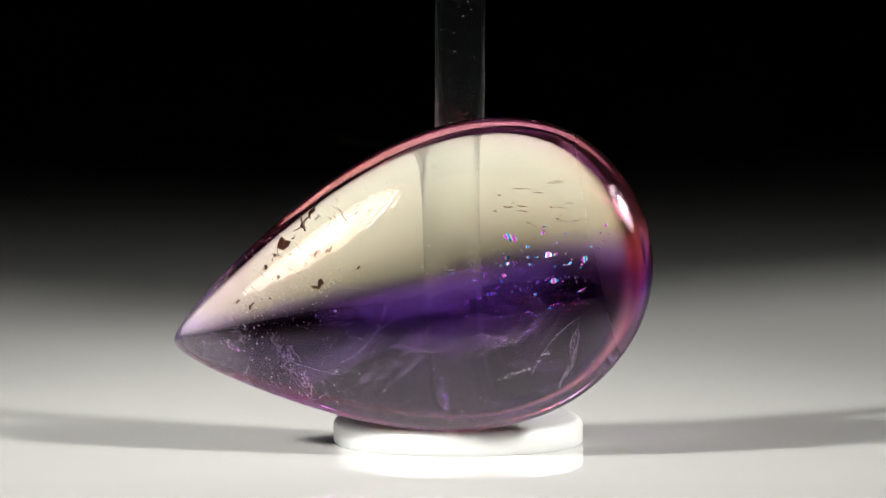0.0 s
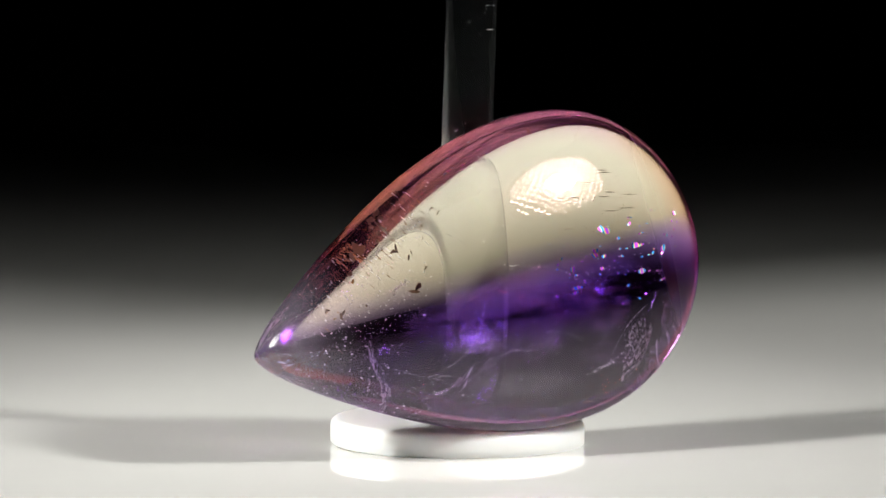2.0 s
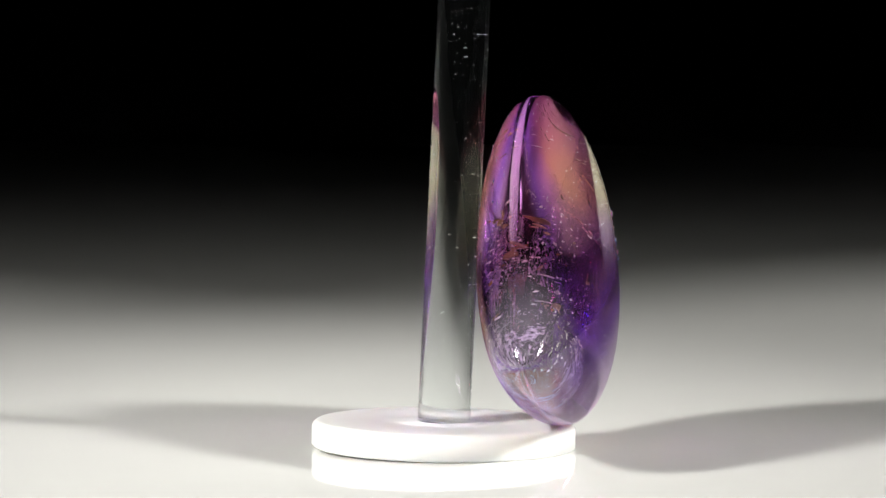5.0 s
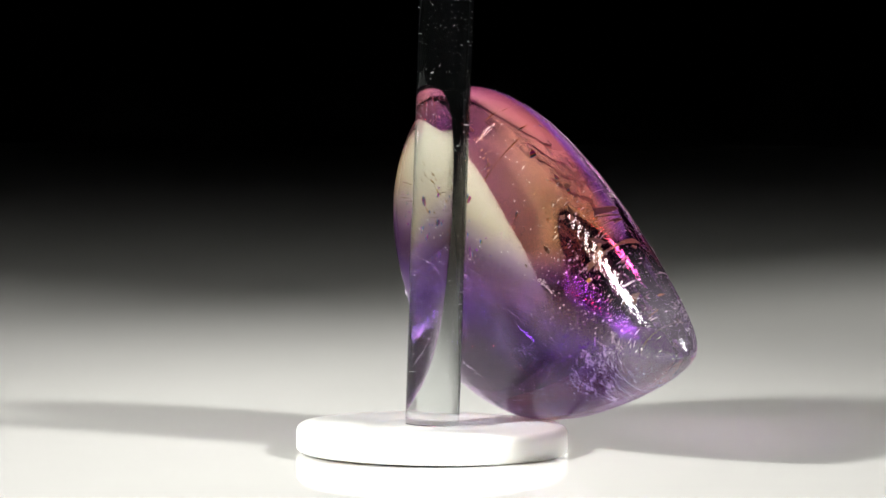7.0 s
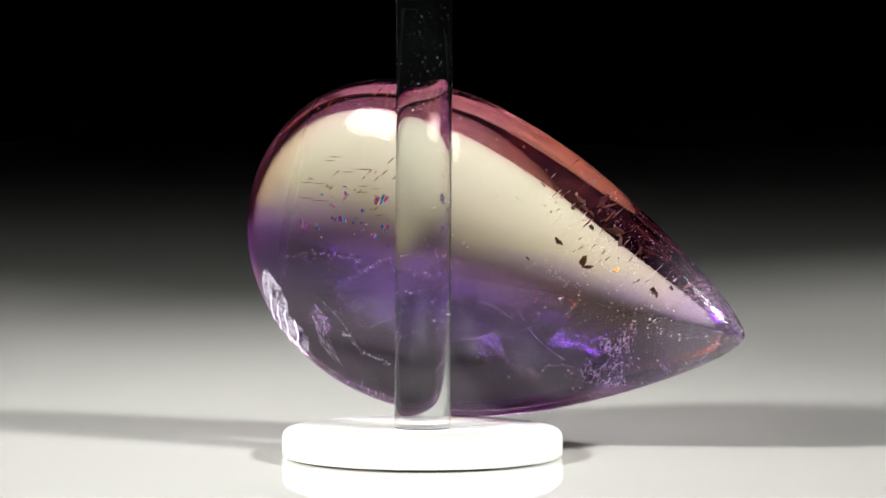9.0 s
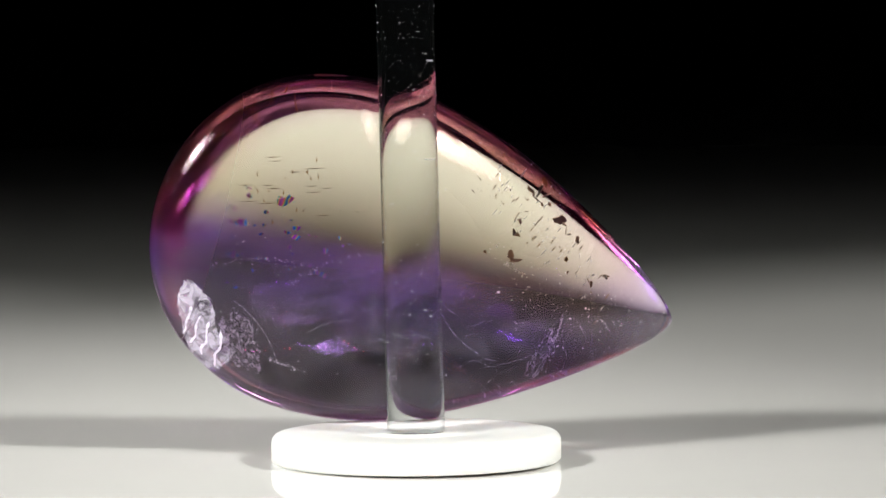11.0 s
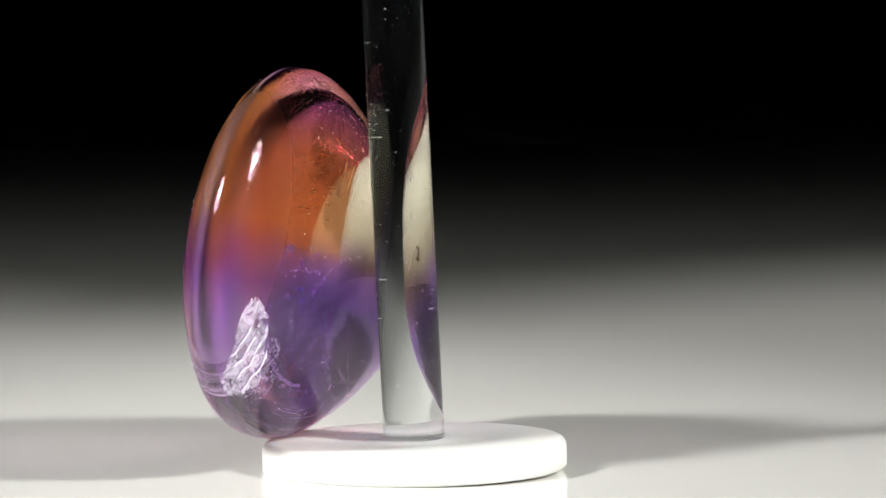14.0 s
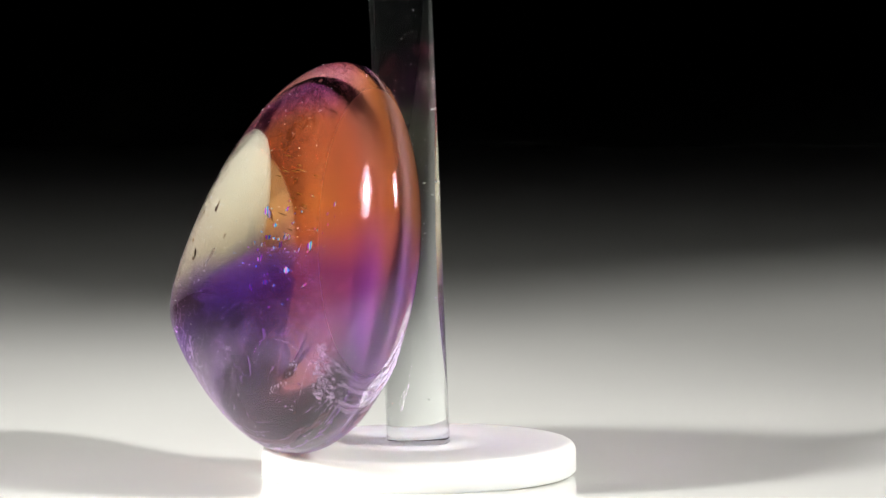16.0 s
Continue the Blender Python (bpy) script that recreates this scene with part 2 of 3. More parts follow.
def display_stand():
    stand = tagged(new("display_stand"), "white plastic disc with an upright clear acrylic rod", "display stand")
    bm = bmesh.new()
    R = 12.5 * MM
    prof = [(R - 0.25 * MM, -0.20 * MM), (R, 0.05 * MM)]
    prof += [(R - 0.8 * MM * (1 - math.cos(a)), PLATE - 0.8 * MM * (1 - math.sin(a))) for a in (0, 0.3, 0.6, 0.9, 1.2, 1.57)]
    prof += [(6.3 * MM, PLATE), (6.0 * MM, PLATE - 0.08 * MM), (4.0 * MM, PLATE - 0.08 * MM), (3.8 * MM, PLATE), (0.6 * MM, PLATE)]
    lathe(bm, prof, 160)
    link("base_plate", bm, NYLON, stand, "white plastic disc with a rounded edge")
    bm = bmesh.new()
    r = 2.5 * MM
    feet = [(r - 0.06 * MM, 0), (r - 0.05 * MM, 0.01 * MM), (r, 0.06 * MM), (r, 0.1 * MM), (r, 0.3 * MM), (r, 1.0 * MM)]
    lathe(bm, feet + [(r, 90 * MM * k / 12) for k in range(1, 13)], 128)
    rod = link("rod", bm, CLEAR, stand, "clear acrylic rod")
    rod.matrix_basis = pose(0, 0, PLATE - 0.05 * MM, 0, 1.721)
    bm = bmesh.new()
    rng = random.Random(3)
    for k in range(1000):
        a, h = rng.uniform(0, 6.283), rng.uniform(0.5, 60) * MM
        q = rng.choice((1.004, 1.004, 0.9, 0.7))
        flake(bm, (q * r * math.cos(a), q * r * math.sin(a), h), rng.choice((0.02, 0.02, 0.03, 0.04, 0.05, 0.09)) * MM, 0.4, 5, rng)
    tagged(link("dust", bm, DUST, rod, "pale dust and tiny bubbles", smooth=False), kind="stuff")
    return stand


GA, GB, GM, GT, GE = 24.159 * MM, 19.215 * MM, 0.8922, 6.903 * MM, 0.2904


def section(q):
    """Place along the stone's length, half width and half thickness there; q runs from the tip (0) to the round end (pi)."""
    k = math.sin(q / 2)
    blunt = math.sin(q) * math.exp(-(q / 0.6) ** 2)
    c = math.cos(q)
    return GA * c * (1 + 0.018 * max(0.0, -c)), GB * math.sin(q) * k ** GM + 2.2 * MM * blunt, GT * math.sin(q) * k ** GE + 2.6 * MM * blunt


def bend(x):
    """How far the round end lifts off the straight axis."""
    return 0.42 * MM * min(1.0, max(0.0, -x / (0.75 * GA)))


def gemstone():
    gem = tagged(new("gemstone"), "polished pear-shaped stone, pale yellow above and purple below", "gemstone")
    bm = bmesh.new()
    n, m = 160, 150
    rows = []
    for k in range(1, m):
        x, w, h = section(math.pi * (k / m) ** 1.15)
        ring = []
        for i in range(n):
            a = 2 * math.pi * i / n
            p = Vector((x, w * math.sin(a) + bend(x), h * math.cos(a)))
            ring.append(bm.verts.new(p + min(1.0, h / MM) * (0.08 * MM * noise.noise_vector(p * 90) + 0.006 * MM * noise.noise_vector(p * 300))))
        rows.append(ring)
    for a, b in zip(rows, rows[1:]):
        for i in range(n):
            bm.faces.new((a[i], b[i], b[(i + 1) % n], a[(i + 1) % n]))
    for ring, x in ((rows[0], GA), (rows[-1], -1.018 * GA)):
        c = bm.verts.new((x, 0, 0))
        for i in range(n):
            bm.faces.new((c, ring[i], ring[(i + 1) % n]))
    bmesh.ops.recalc_face_normals(bm, faces=bm.faces)
    link("body", bm, QUARTZ, gem, "clear quartz body, yellow and purple halves")
    inclusions(gem)
    return gem


def in_stone(x, y, z, k=0.93):
    """Whether a place lies inside the stone's body."""
    if abs(x) > 0.97 * GA:
        return False
    _, w, h = section(math.acos(x / GA))
    return ((y - bend(x)) / w) ** 2 + (z / h) ** 2 < k * k


def flake(bm, at, size, flat=0.15, corners=6, rng=random, tumble=6.3):
    """A thin jagged chip with two faces and a rim."""
    turn = Euler([rng.uniform(-tumble / 2, tumble / 2) for _ in range(3)]).to_matrix()
    top, low = [], []
    stretch = rng.uniform(0.25, 0.9)
    for i in range(corners):
        a = 2 * math.pi * i / corners
        r = size * rng.uniform(0.3, 1.0)
        for ring, h in ((top, flat * size / 2), (low, -flat * size / 2)):
            ring.append(bm.verts.new(Vector(at) + turn @ Vector((r * math.cos(a), stretch * r * math.sin(a), h))))
    bm.faces.new(top)
    bm.faces.new(low[::-1])
    for i in range(corners):
        j = (i + 1) % corners
        bm.faces.new((top[i], low[i], low[j], top[j]))


def splinter(bm, a, b, r):
    """A thin three-sided needle from a to b."""
    a, b = Vector(a), Vector(b)
    d = (b - a).normalized()
    u = d.orthogonal().normalized() * r
    v = d.cross(u)
    ring = [bm.verts.new((a + b) / 2 + u * math.cos(k) + v * math.sin(k)) for k in (0, 2.1, 4.2)]
    ea, eb = bm.verts.new(a), bm.verts.new(b)
    for i in range(3):
        bm.faces.new((ea, ring[(i + 1) % 3], ring[i]))
        bm.faces.new((eb, ring[i], ring[(i + 1) % 3]))


def sheet(bm, at, u, v, rough, bow=0.0, n=28, m=18):
    """An uneven curved sheet about a point, spanned by two half vectors, kept inside the stone."""
    at, u, v = Vector(at), Vector(u), Vector(v)
    w = u.cross(v).normalized()
    grid = {}
    for i in range(n + 1):
        for j in range(m + 1):
            a, b = 2 * i / n - 1, 2 * j / m - 1
            p = at + u * a + v * b
            p += w * (bow * (a * a + b * b) + rough * noise.noise(p * 350) + 0.35 * rough * noise.noise(p * 1400))
            edge = a * a + b * b + 0.5 * noise.noise(p * 500)
            if edge < 1 and in_stone(*p):
                grid[i, j] = bm.verts.new(p)
    for i in range(n):
        for j in range(m):
            q = [grid.get(k) for k in ((i, j), (i + 1, j), (i + 1, j + 1), (i, j + 1))]
            if all(q):
                bm.faces.new(q)


def inclusions(gem):
    rng = random.Random(7)
    V = lambda x, y, z: (x * MM, y * MM, -z * MM)
    veils = (("fracture", V(12.6, -4.2, 0), V(0.9, 3.0, 0.6), V(1.0, 0.3, 3.2), 0.35, FROST, "frosted fracture across the narrow end"),
             ("fracture", V(-14.6, -9.3, -0.6), V(-1.7, 2.6, 0.4), V(0.8, 0.4, -2.6), 0.5, FROST, "bright crumpled fracture at the round end"),
             ("veil", V(-4.0, -2.2, 0.8), V(10.0, 2.2, 0.5), V(0.5, -1.2, 2.4), 0.3, VEIL, "wispy veil under the colour border"),
             # purple veil added where lamp light glows inside the stone
             ("veil", V(-9.0, -4.6, 1.8), V(5.5, 1.6, 0.4), V(0.6, -1.8, 1.0), 0.15, VEIL, "purple veil standing for the inner glow near the round end"),
             # two added sheets whose purple stands for inner glow
             ("veil", V(-4.0, -4.4, 2.4), V(10.0, 2.4, 0.3), V(0.6, -3.0, 0.7), 0.25, INNER_GLOW, "purple sheet standing for the glow inside the lower half"),
             ("veil", V(-6.0, -4.6, -2.2), V(8.0, -2.0, 0.3), V(0.5, 2.6, 0.5), 0.25, INNER_GLOW, "purple sheet standing for the glow inside the lower half"),
             ("veil", V(3.0, -7.0, 0.8), V(5.0, -1.5, -0.5), V(0.2, 1.2, 2.0), 0.3, VEIL, "wispy veil in the lower half"),
             ("colour_mist", V(-4.0, -1.2, -0.4), V(14.0, 0.2, 0.3), V(0.0, 2.3, 0.5), 0.15, MIST, "soft violet mist along the colour border"),
             ("colour_mist", V(-5.0, -1.0, 1.6), V(12.0, 0.3, 0.2), V(0.0, 2.0, -0.4), 0.15, MIST, "soft violet mist along the colour border"))
    for name, at, u, v, rough, mat, label in veils:
        bm = bmesh.new()
        sheet(bm, at, u, v, rough * MM, 0.4 * MM)
        link(name, bm, mat, gem, label)
    # bowed violet mirror sheets, added to imitate lilac reflections inside
    gaps = ((V(-9.4, -4.9, 1.5), V(4.5, 1.0, 0.8), V(0.6, -2.2, 1.5), 0.8),
            (V(-10.5, -9.3, 1.4), V(3.2, 1.0, 0.6), V(-0.3, 0.8, 1.6), 0.5),
            (V(6.0, -0.8, 1.0), V(3.2, 0.2, 0.4), V(0.0, 0.9, 1.8), 0.3),
            (V(8.3, -4.3, -2.2), V(5.6, -1.4, 0.3), V(1.0, 2.4, 1.0), 0.7),
            (V(-1.3, -5.2, -1.0), V(2.6, -0.8, 0.4), V(0.3, 1.2, 1.5), 0.5),
            (V(-12.3, -3.2, -2.0), V(4.6, 1.2, 0.3), V(0.6, -1.6, 1.4), 0.6),
            (V(-5.0, -1.2, -2.0), V(4.2, 1.6, 0.2), V(0.4, -1.8, 1.3), 0.5),
            (V(-4.9, -6.7, -1.5), V(2.2, -0.4, 0.3), V(0.2, 1.1, 1.2), 0.4),
            (V(-12.5, -6.2, -1.6), V(2.0, -2.2, 0.4), V(0.6, 0.4, 1.4), 0.3))
    for at, u, v, bow in gaps:
        bm = bmesh.new()
        sheet(bm, at, u, v, 0.05 * MM, bow * MM)
        link("crack", bm, CLEAVE, gem, "curved crack in violet mirror colour standing for inner reflections")
    for x, y, z, size in ((7.1, 5.3, 2.6, 1.1), (7.5, 2.3, 3.0, 1.6), (8.4, 8.0, 0.8, 1.7), (10.6, 6.4, -0.6, 1.3), (11.4, 5.6, -1.0, 0.9), (2.8, 8.0, 1.4, 0.5),
                          (5.4, 6.3, 2.3, 0.35), (16.2, 2.2, 0.8, 0.5), (14.9, 1.6, 1.0, 0.7), (9.4, 7.0, 1.2, 0.6),
                          (12.8, 4.6, 0.6, 0.6), (4.1, 3.0, -3.2, 0.4),
                          (7.2, 8.6, -1.4, 1.1), (7.9, 8.0, -1.6, 0.8), (6.9, 7.9, -1.8, 0.6), (8.4, 7.6, -1.2, 0.7), (6.4, 5.1, -2.8, 0.9), (1.9, 7.7, -2.4, 0.5)):
        if in_stone(x * MM, y * MM, -z * MM, 0.97):
            bm = bmesh.new()
            flake(bm, V(x, y, z), 0.75 * size * MM, 0.08, 7, rng)
            flake(bm, V(x + 0.35 * size, y - 0.25 * size, z), 0.5 * size * MM, 0.08, 6, rng)
            link("flake", bm, DARK, gem, "dark brown mineral flake", smooth=False)
    for k in range(13):
        x, y, z = rng.uniform(-18, -10), rng.uniform(2.5, 7.0), rng.uniform(-4.2, -1.5)
        if in_stone(x * MM, y * MM, -z * MM):
            bm = bmesh.new()
            n = rng.uniform(0.4, 1.2)
            splinter(bm, V(x - n, y - 0.25 * n, z), V(x + n, y + 0.25 * n, z), 0.045 * MM)
            link("needle", bm, DARK, gem, "short dark needle")
    flecks = random.Random(21)
    for k in range(76):
        x = flecks.uniform(4, 17)
        y, z, n = 10.6 - 0.60 * x + flecks.gauss(0, 1.1), flecks.uniform(-2.5, 2.5), flecks.uniform(0.10, 0.36)
        if in_stone(x * MM, y * MM, -z * MM, 0.97):
            bm = bmesh.new()
            if k % 3:
                splinter(bm, V(x - 0.7 * n, y - n, z), V(x + 0.7 * n, y + n, z + 0.4 * n), 0.05 * MM)
            else:
                flake(bm, V(x, y, z), n * MM, 0.15, 5, flecks)
            link("fleck", bm, (DARK, SPARK, GOLD, SPARK)[k % 4], gem, ("small brown fleck", "small pale fleck", "small golden fleck", "small pale fleck")[k % 4], smooth=False)
    # chains of bright crumbs along the upper edges of the cracks
    for start, stop, sag in ((V(-20.5, -4.0, -2.6), V(-10.5, -1.2, -3.2), 0.8), (V(-12.0, -3.0, -3.0), V(-3.8, 1.2, -3.4), 1.0),
                             (V(-7.7, -10.2, 2.4), V(-13.1, -8.6, 2.4), -0.5), (V(6.2, 2.4, -3.2), V(8.4, 1.6, -3.2), 0.0)):
        bm = bmesh.new()
        for k in range(70):
            r = flecks.random()
            p = Vector(start).lerp(Vector(stop), r) + Vector((flecks.gauss(0, 0.15), sag * math.sin(math.pi * r) + flecks.gauss(0, 0.10), flecks.gauss(0, 0.2))) * MM
            if in_stone(*p):
                flake(bm, p, flecks.uniform(0.03, 0.16) * MM, 0.3, 5, flecks)
        link("crumbs", bm, SPARK, gem, "line of bright crumbs along a crack", smooth=False)
    # swarms of bright crumbs in the narrow end
    for x, y, z, rx, ry, rz, count in ((12.8, -3.8, 0.0, 0.7, 1.6, 2.0, 90), (16.5, -0.8, 0.4, 1.6, 0.9, 1.2, 60), (10.5, 4.4, -1.4, 2.0, 0.7, 1.0, 60), (14.2, 1.2, 0.0, 1.4, 1.2, 1.5, 40)):
        bm = bmesh.new()
        for k in range(count):
            p = Vector(V(x + flecks.gauss(0, rx), y + flecks.gauss(0, ry), z + flecks.gauss(0, rz)))
            if in_stone(*p):
                flake(bm, p, flecks.choice((0.03, 0.05, 0.07, 0.10, 0.18)) * MM, 0.12, 5, flecks)
        link("crumbs", bm, SPARK, gem, "swarm of bright crumbs in the narrow end", smooth=False)
    for k in range(9):
        x, y, z = flecks.uniform(-15, 12), flecks.uniform(-9, -1.5), flecks.uniform(-3.6, 3.6)
        a, n, turn = flecks.uniform(-0.7, 0.7), flecks.uniform(1.2, 4.0), flecks.uniform(-0.25, 0.25)
        bm = bmesh.new()
        line = []
        for i in range(13):
            r = (i / 6 - 1) * n
            line.append((x + r * math.cos(a) - turn * r * r * math.sin(a) / n, y + r * math.sin(a) + turn * r * r / n + 0.06 * math.sin(5 * r), z + 0.15 * r))
        for p, q in zip(line, line[1:]):
            if in_stone(p[0] * MM, p[1] * MM, -p[2] * MM) and in_stone(q[0] * MM, q[1] * MM, -q[2] * MM):
                splinter(bm, V(*p), V(*q), flecks.uniform(0.010, 0.028) * MM)
        if bm.faces:
            link("crack_line", bm, SPARK, gem, "fine pale crack line", smooth=False)
    for k in range(16):
        x, y, z = rng.uniform(-17, -10), rng.uniform(1.0, 8.0), rng.uniform(0.0, 3.5)
        if in_stone(x * MM, y * MM, -z * MM):
            bm = bmesh.new()
            n = rng.uniform(0.3, 0.8)
            splinter(bm, V(x, y - 0.2 * n, z - n), V(x + 0.3 * n, y + 0.2 * n, z + n), 0.07 * MM)
            link("golden_streak", bm, GOLD, gem, "short golden fracture streak")
    for k in range(16):
        x, y, z = rng.uniform(-14, -6), rng.uniform(-3.5, 1.0), rng.uniform(2.2, 4.6)
        if in_stone(x * MM, y * MM, -z * MM):
            bm = bmesh.new()
            flake(bm, V(x, y, z), rng.uniform(0.2, 0.65) * MM, 0.05, 5, rng, 0.7)
            link("iridescent_flake", bm, RAINBOW, gem, "small flake painted with the rainbow glint of a fracture", smooth=False)
    # painted glint flakes laid on the surface, where the lamps reach them
    for k in range(64):
        q, a = flecks.gauss(2.25, 0.22), math.pi + flecks.gauss(0.02, 0.14)
        x, w, h = section(q)
        bm = bmesh.new()
        flake(bm, (x, 1.003 * w * math.sin(a) + bend(x), 1.003 * h * math.cos(a)), flecks.choice((0.12, 0.2, 0.2, 0.3, 0.4, 0.7)) * MM, 0.04, 5, flecks, 0.5)
        link("iridescent_flake", bm, RAINBOW, gem, "small flake painted with the rainbow glint of a fracture", smooth=False)
    bm = bmesh.new()
    for k in range(1500):
        x = rng.uniform(-20, 23) if k % 3 == 0 else rng.gauss(12, 4.5)
        y, z = rng.uniform(-12, 11), rng.uniform(-5, 5)
        if in_stone(x * MM, y * MM, z * MM):
            flake(bm, V(x, y, z), rng.uniform(0.03, 0.13) * MM * (2 if rng.random() < 0.06 else 1), 0.2, 4, rng)
    bm_chip = bmesh.new()
    grid = {}
    for i in range(31):
        for j in range(25):
            u, v = i / 15 - 1, j / 12 - 1
            q, a = 2.42 + 0.20 * u + 0.08 * v, -1.00 + 0.46 * v
            x, w, h = section(q)
            p = Vector((x, w * math.sin(a) + bend(x), h * math.cos(a)))
            if u * u + v * v + 0.7 * noise.noise(p * 260) < 0.9:
                out = Vector((0.5 * x / GA, p.y / w, p.z / h)).normalized()
                lift = 0.03 + 0.16 * abs(noise.noise(p * 260)) * (1 - max(abs(u), abs(v)))
                grid[i, j] = bm_chip.verts.new(p + out * lift * MM)
    for i in range(30):
        for j in range(24):
            q = [grid.get(k) for k in ((i, j), (i + 1, j), (i + 1, j + 1), (i, j + 1))]
            if all(q):
                bm_chip.faces.new(q)
    chip = link("chip", bm_chip, CHIP, gem, "bright splintered chip at the round end", smooth=False)

    def on_chip(u, v):
        q, a = 2.42 + 0.20 * u + 0.08 * v, -1.00 + 0.46 * v
        x, w, h = section(q)
        return (1.004 * x, 1.008 * w * math.sin(a) + bend(x), 1.008 * h * math.cos(a))

    ribs = [((u + 0.12, -0.42), (u - 0.12, 0.42)) for u in (-0.5, -0.14, 0.16, 0.46)]
    for (u0, v0), (u1, v1) in ribs:
        bm_rib = bmesh.new()
        for k in range(8):
            a, b = k / 8, (k + 1) / 8
            at = [(u0 + (u1 - u0) * c + 0.05 * math.sin(9 * c + 5 * u0), v0 + (v1 - v0) * c + 0.05 * math.sin(8 * c + u1)) for c in (a - 0.05, b + 0.05)]
            splinter(bm_rib, on_chip(*at[0]), on_chip(*at[1]), rng.uniform(0.08, 0.20) * MM)
        link("rib", bm_rib, RIB, chip, smooth=False)
    bm_tip = bmesh.new()
    rings = []
    for i in range(40):
        ring = []
        for j in range(64):
            q, a = 0.16 + 0.026 * i, j * math.tau / 64
            x, w, h = section(q)
            p = Vector((x, w * math.sin(a) + bend(x), h * math.cos(a)))
            out = Vector((0.5 * x / GA, (p.y - bend(x)) / w, p.z / h)).normalized()
            n = noise.noise(p * 420)
            edge = 1.00 + 0.10 * noise.noise(p * 170) - 0.10 * math.sin(a)
            ring.append((bm_tip.verts.new(p + out * (0.02 + 0.03 * abs(n)) * MM), q < edge))
        rings.append(ring)
    for r0, r1 in zip(rings, rings[1:]):
        for j in range(64):
            q = (r0[j], r1[j], r1[(j + 1) % 64], r0[(j + 1) % 64])
            if all(k[1] for k in q):
                bm_tip.faces.new([k[0] for k in q])
    for v in [v for v in bm_tip.verts if not v.link_faces]:
        bm_tip.verts.remove(v)
    link("crackled_tip", bm_tip, CRACKLE, gem, "whitish crackled skin on the narrow tip")
    bm_dust = bmesh.new()
    for k in range(800):
        q, a = rng.uniform(0.15, 3.0), rng.uniform(0, 6.283)
        x, w, h = section(q)
        flake(bm_dust, (x, 1.004 * w * math.sin(a) + bend(x), 1.004 * h * math.cos(a)), rng.choice((0.02, 0.03, 0.03, 0.04, 0.075)) * MM, 0.5, 4, rng)
    tagged(link("dust", bm_dust, DUST, gem, "pale dust on the polish", smooth=False), kind="stuff")
    tagged(link("specks", bm, SPARK, gem, "tiny pale crystals inside", smooth=False), kind="stuff")


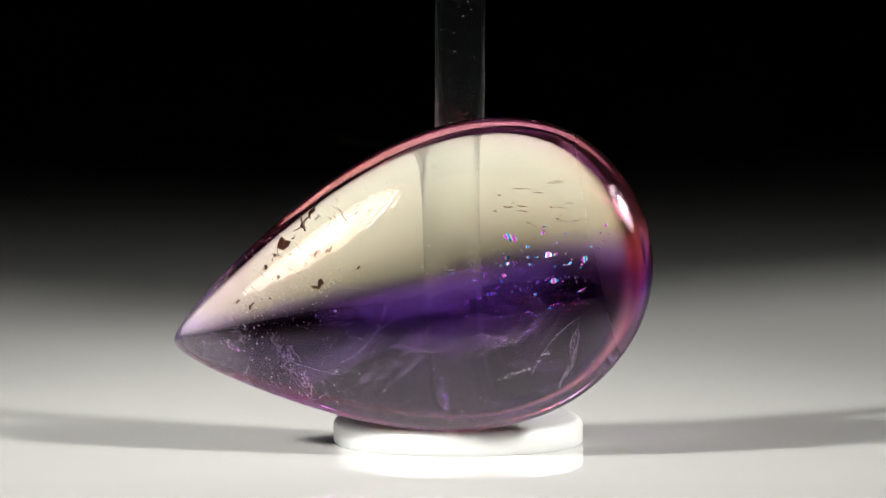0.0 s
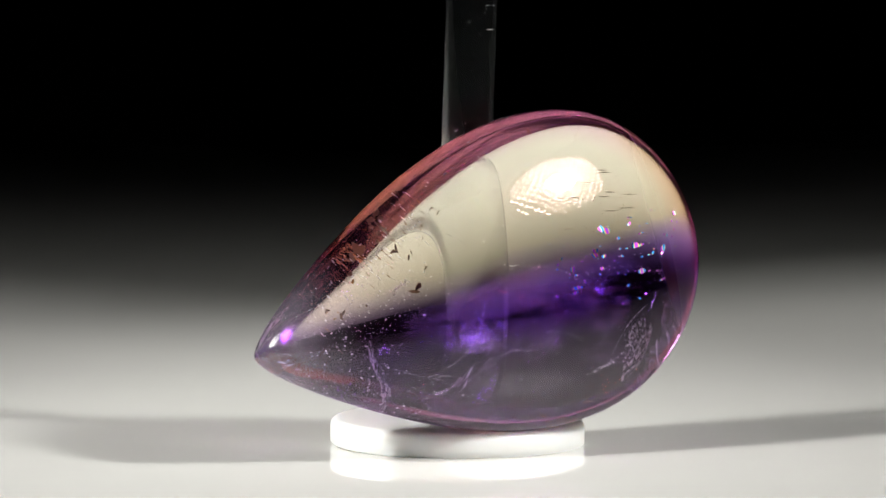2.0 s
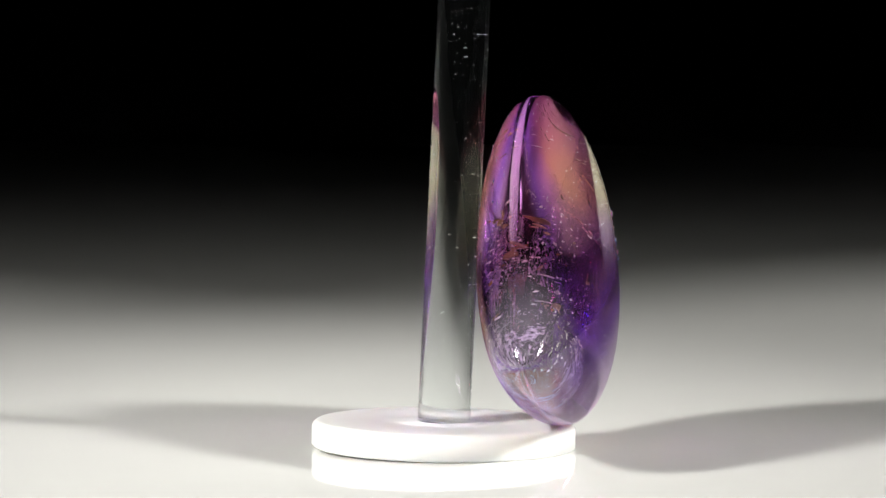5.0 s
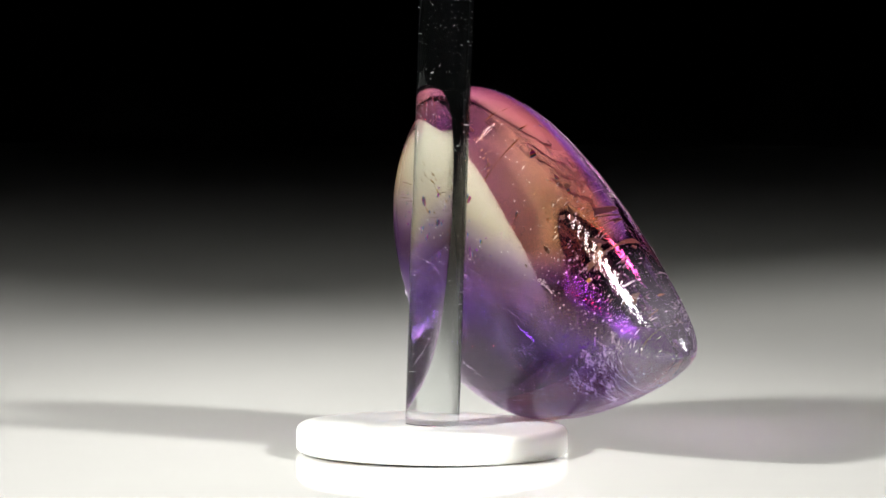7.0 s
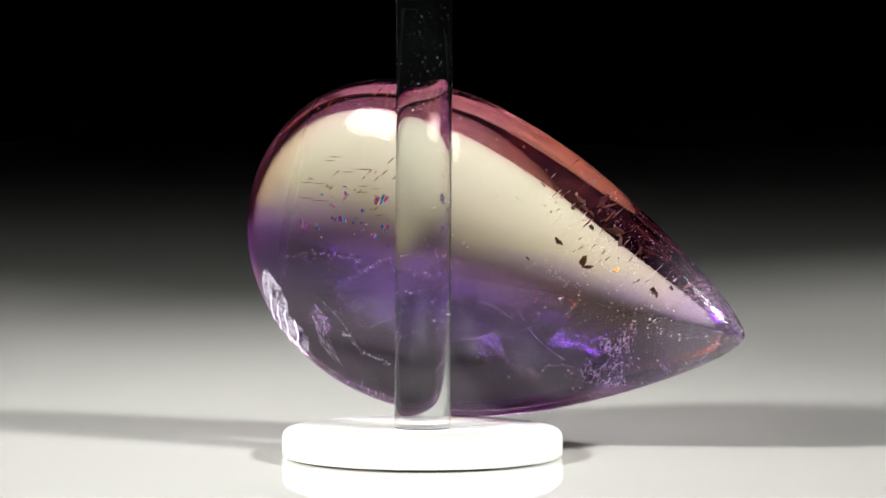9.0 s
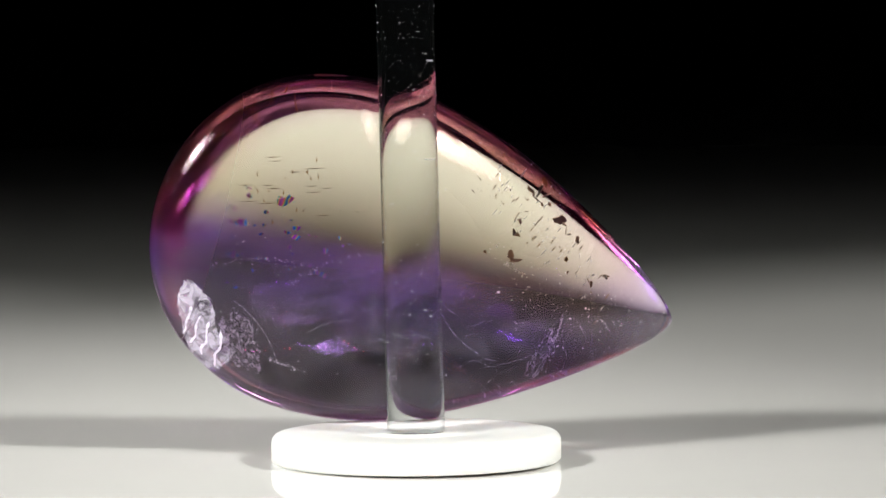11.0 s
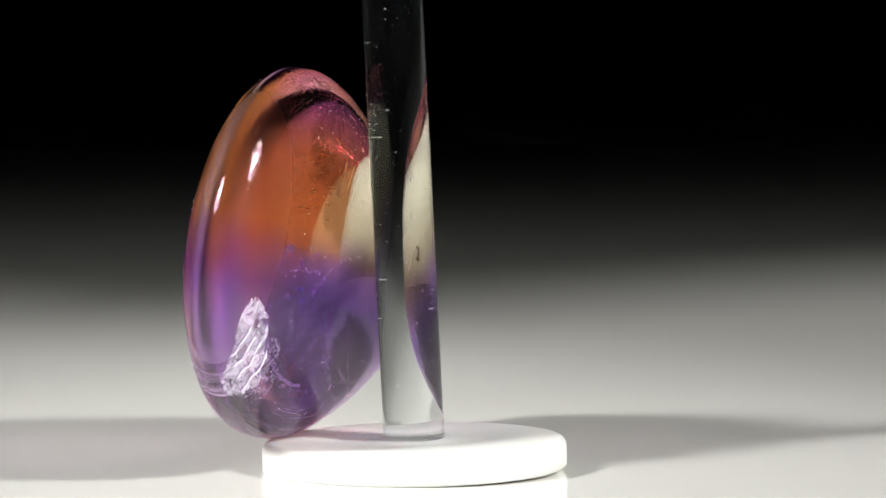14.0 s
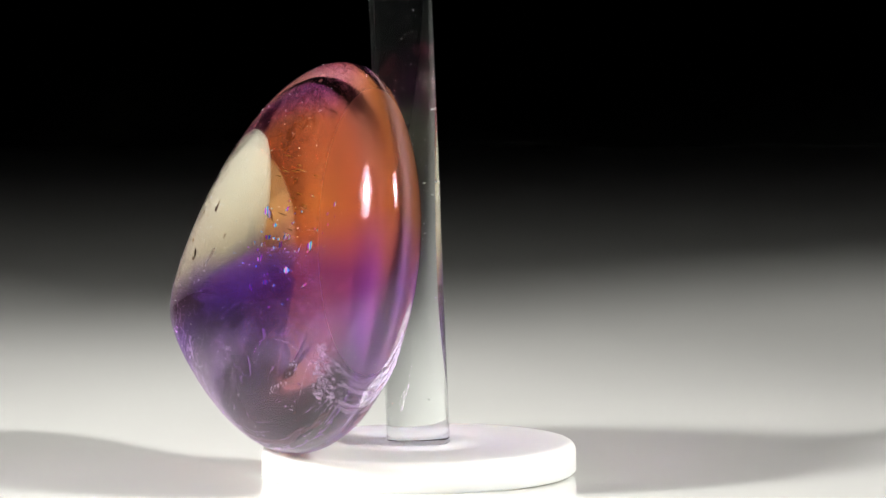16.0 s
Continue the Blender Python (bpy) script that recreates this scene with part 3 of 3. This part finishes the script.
def studio_light(eye, aim):
    """A round lamp with a honeycomb of glowing cells; the stone mirrors it."""
    ob = tagged(new("studio_light"), "round black studio lamp with glowing honeycomb cells", "lamp", "studio lamps")
    bm = bmesh.new()
    lathe(bm, [(0.085, 0.171), (0.108, 0.155), (0.115, 0.082), (0.115, 0.019), (0.112, 0.019), (0.112, 0.077), (0.005, 0.077)], 64)
    bmesh.ops.scale(bm, vec=(1.2, 1.2, 1), verts=bm.verts)
    link("housing", bm, BLACK, ob)
    bm = bmesh.new()
    for i in range(-8, 9):
        for j in range(-8, 9):
            x, y = 0.0148 * (i + 0.5 * (j % 2)), 0.0128 * j
            if math.hypot(x, y) < 0.104:
                bm.faces.new([bm.verts.new((x + 0.0067 * math.sin(k * 1.0472), y + 0.0067 * math.cos(k * 1.0472), 0.0650)) for k in range(6)])
    bmesh.ops.scale(bm, vec=(1.2, 1.2, 1), verts=bm.verts)
    tagged(link("cells", bm, GLOW, ob, "glowing white honeycomb cells", smooth=False), kind="stuff")
    bm = bmesh.new()
    for i in range(-8, 9):
        for j in range(-8, 9):
            x, y = 0.0148 * (i + 0.5 * (j % 2)), 0.0128 * j
            if math.hypot(x, y) < 0.104:
                rim = [(x + 0.0079 * math.sin(k * 1.0472), y + 0.0079 * math.cos(k * 1.0472)) for k in range(6)]
                lo = [bm.verts.new((a, b, 0.0655)) for a, b in rim]
                hi = [bm.verts.new((a, b, 0.0200)) for a, b in rim]
                for k in range(6):
                    bm.faces.new((lo[k], lo[(k + 1) % 6], hi[(k + 1) % 6], hi[k]))
    bmesh.ops.scale(bm, vec=(1.2, 1.2, 1), verts=bm.verts)
    tagged(link("honeycomb", bm, BLACK, ob, "black honeycomb grid", smooth=False), kind="stuff")
    m = look(eye, aim)
    back = m @ Vector((0, 0, 0.145))
    inv = m.inverted()
    bm = bmesh.new()
    lathe(bm, [(0.007, 0.0), (0.007, back.z)], 24)
    pole = link("pole", bm, BLACK, ob)
    pole.matrix_basis = inv @ Matrix.Translation((back.x, back.y, 0.0))
    bm = bmesh.new()
    lathe(bm, [(0.045, 0.0), (0.045, 0.006), (0.040, 0.010), (0.008, 0.012)], 48)
    foot = link("foot", bm, BLACK, ob)
    foot.matrix_basis = inv @ Matrix.Translation((back.x, back.y, 0.0))
    ob.matrix_world = look(eye, aim)
    return ob


studio_light(LEFT_LAMP, Vector((0, 0, 0.015)))
studio_light(RIGHT_LAMP, Vector((0, 0, 0.015)))
stand = display_stand()
gem = gemstone()


def stand_pose(t):
    """The disc circles the turntable's axis a little off centre and leans towards the stone."""
    spin, g, tau = SPIN * t + 4.0923, LEAN_AT + SPIN * t, 0.0193
    n = Vector((math.cos(g) * math.sin(tau), math.sin(g) * math.sin(tau), math.cos(tau)))
    e1 = Vector((math.cos(g) * math.cos(tau), math.sin(g) * math.cos(tau), -math.sin(tau)))
    m = Matrix((e1, n.cross(e1), n)).transposed().to_4x4()
    m.translation = Vector((-0.9706 * MM * math.cos(spin), -0.9706 * MM * math.sin(spin), 12.4 * MM * math.sin(tau)))
    return m


def gem_pose(t):
    """The stone stands on the disc's rim and leans back against the rod."""
    g, lean, beta = LEAN_AT + SPIN * t - 0.2832, 0.1233, 0.2274
    cl, sl = math.cos(lean), math.sin(lean)
    nrm = Vector((math.cos(g) * cl, math.sin(g) * cl, sl))
    up = Vector((-math.cos(g) * sl, -math.sin(g) * sl, cl))
    tip = Vector((math.sin(g), -math.cos(g), 0))
    ex = math.cos(beta) * tip - math.sin(beta) * up
    ey = math.sin(beta) * tip + math.cos(beta) * up
    o = stand_pose(t).translation + Vector((math.cos(g) * 10.117 * MM, math.sin(g) * 10.117 * MM, 15.780 * MM)) + 3.004 * MM * tip
    m = Matrix((ex, ey, ex.cross(ey))).transposed().to_4x4()
    m.translation = o
    return m


def motions():
    walk(stand, [(t, stand_pose(t)) for t in STEPS])
    walk(gem, [(t, gem_pose(t)) for t in STEPS])


motions()
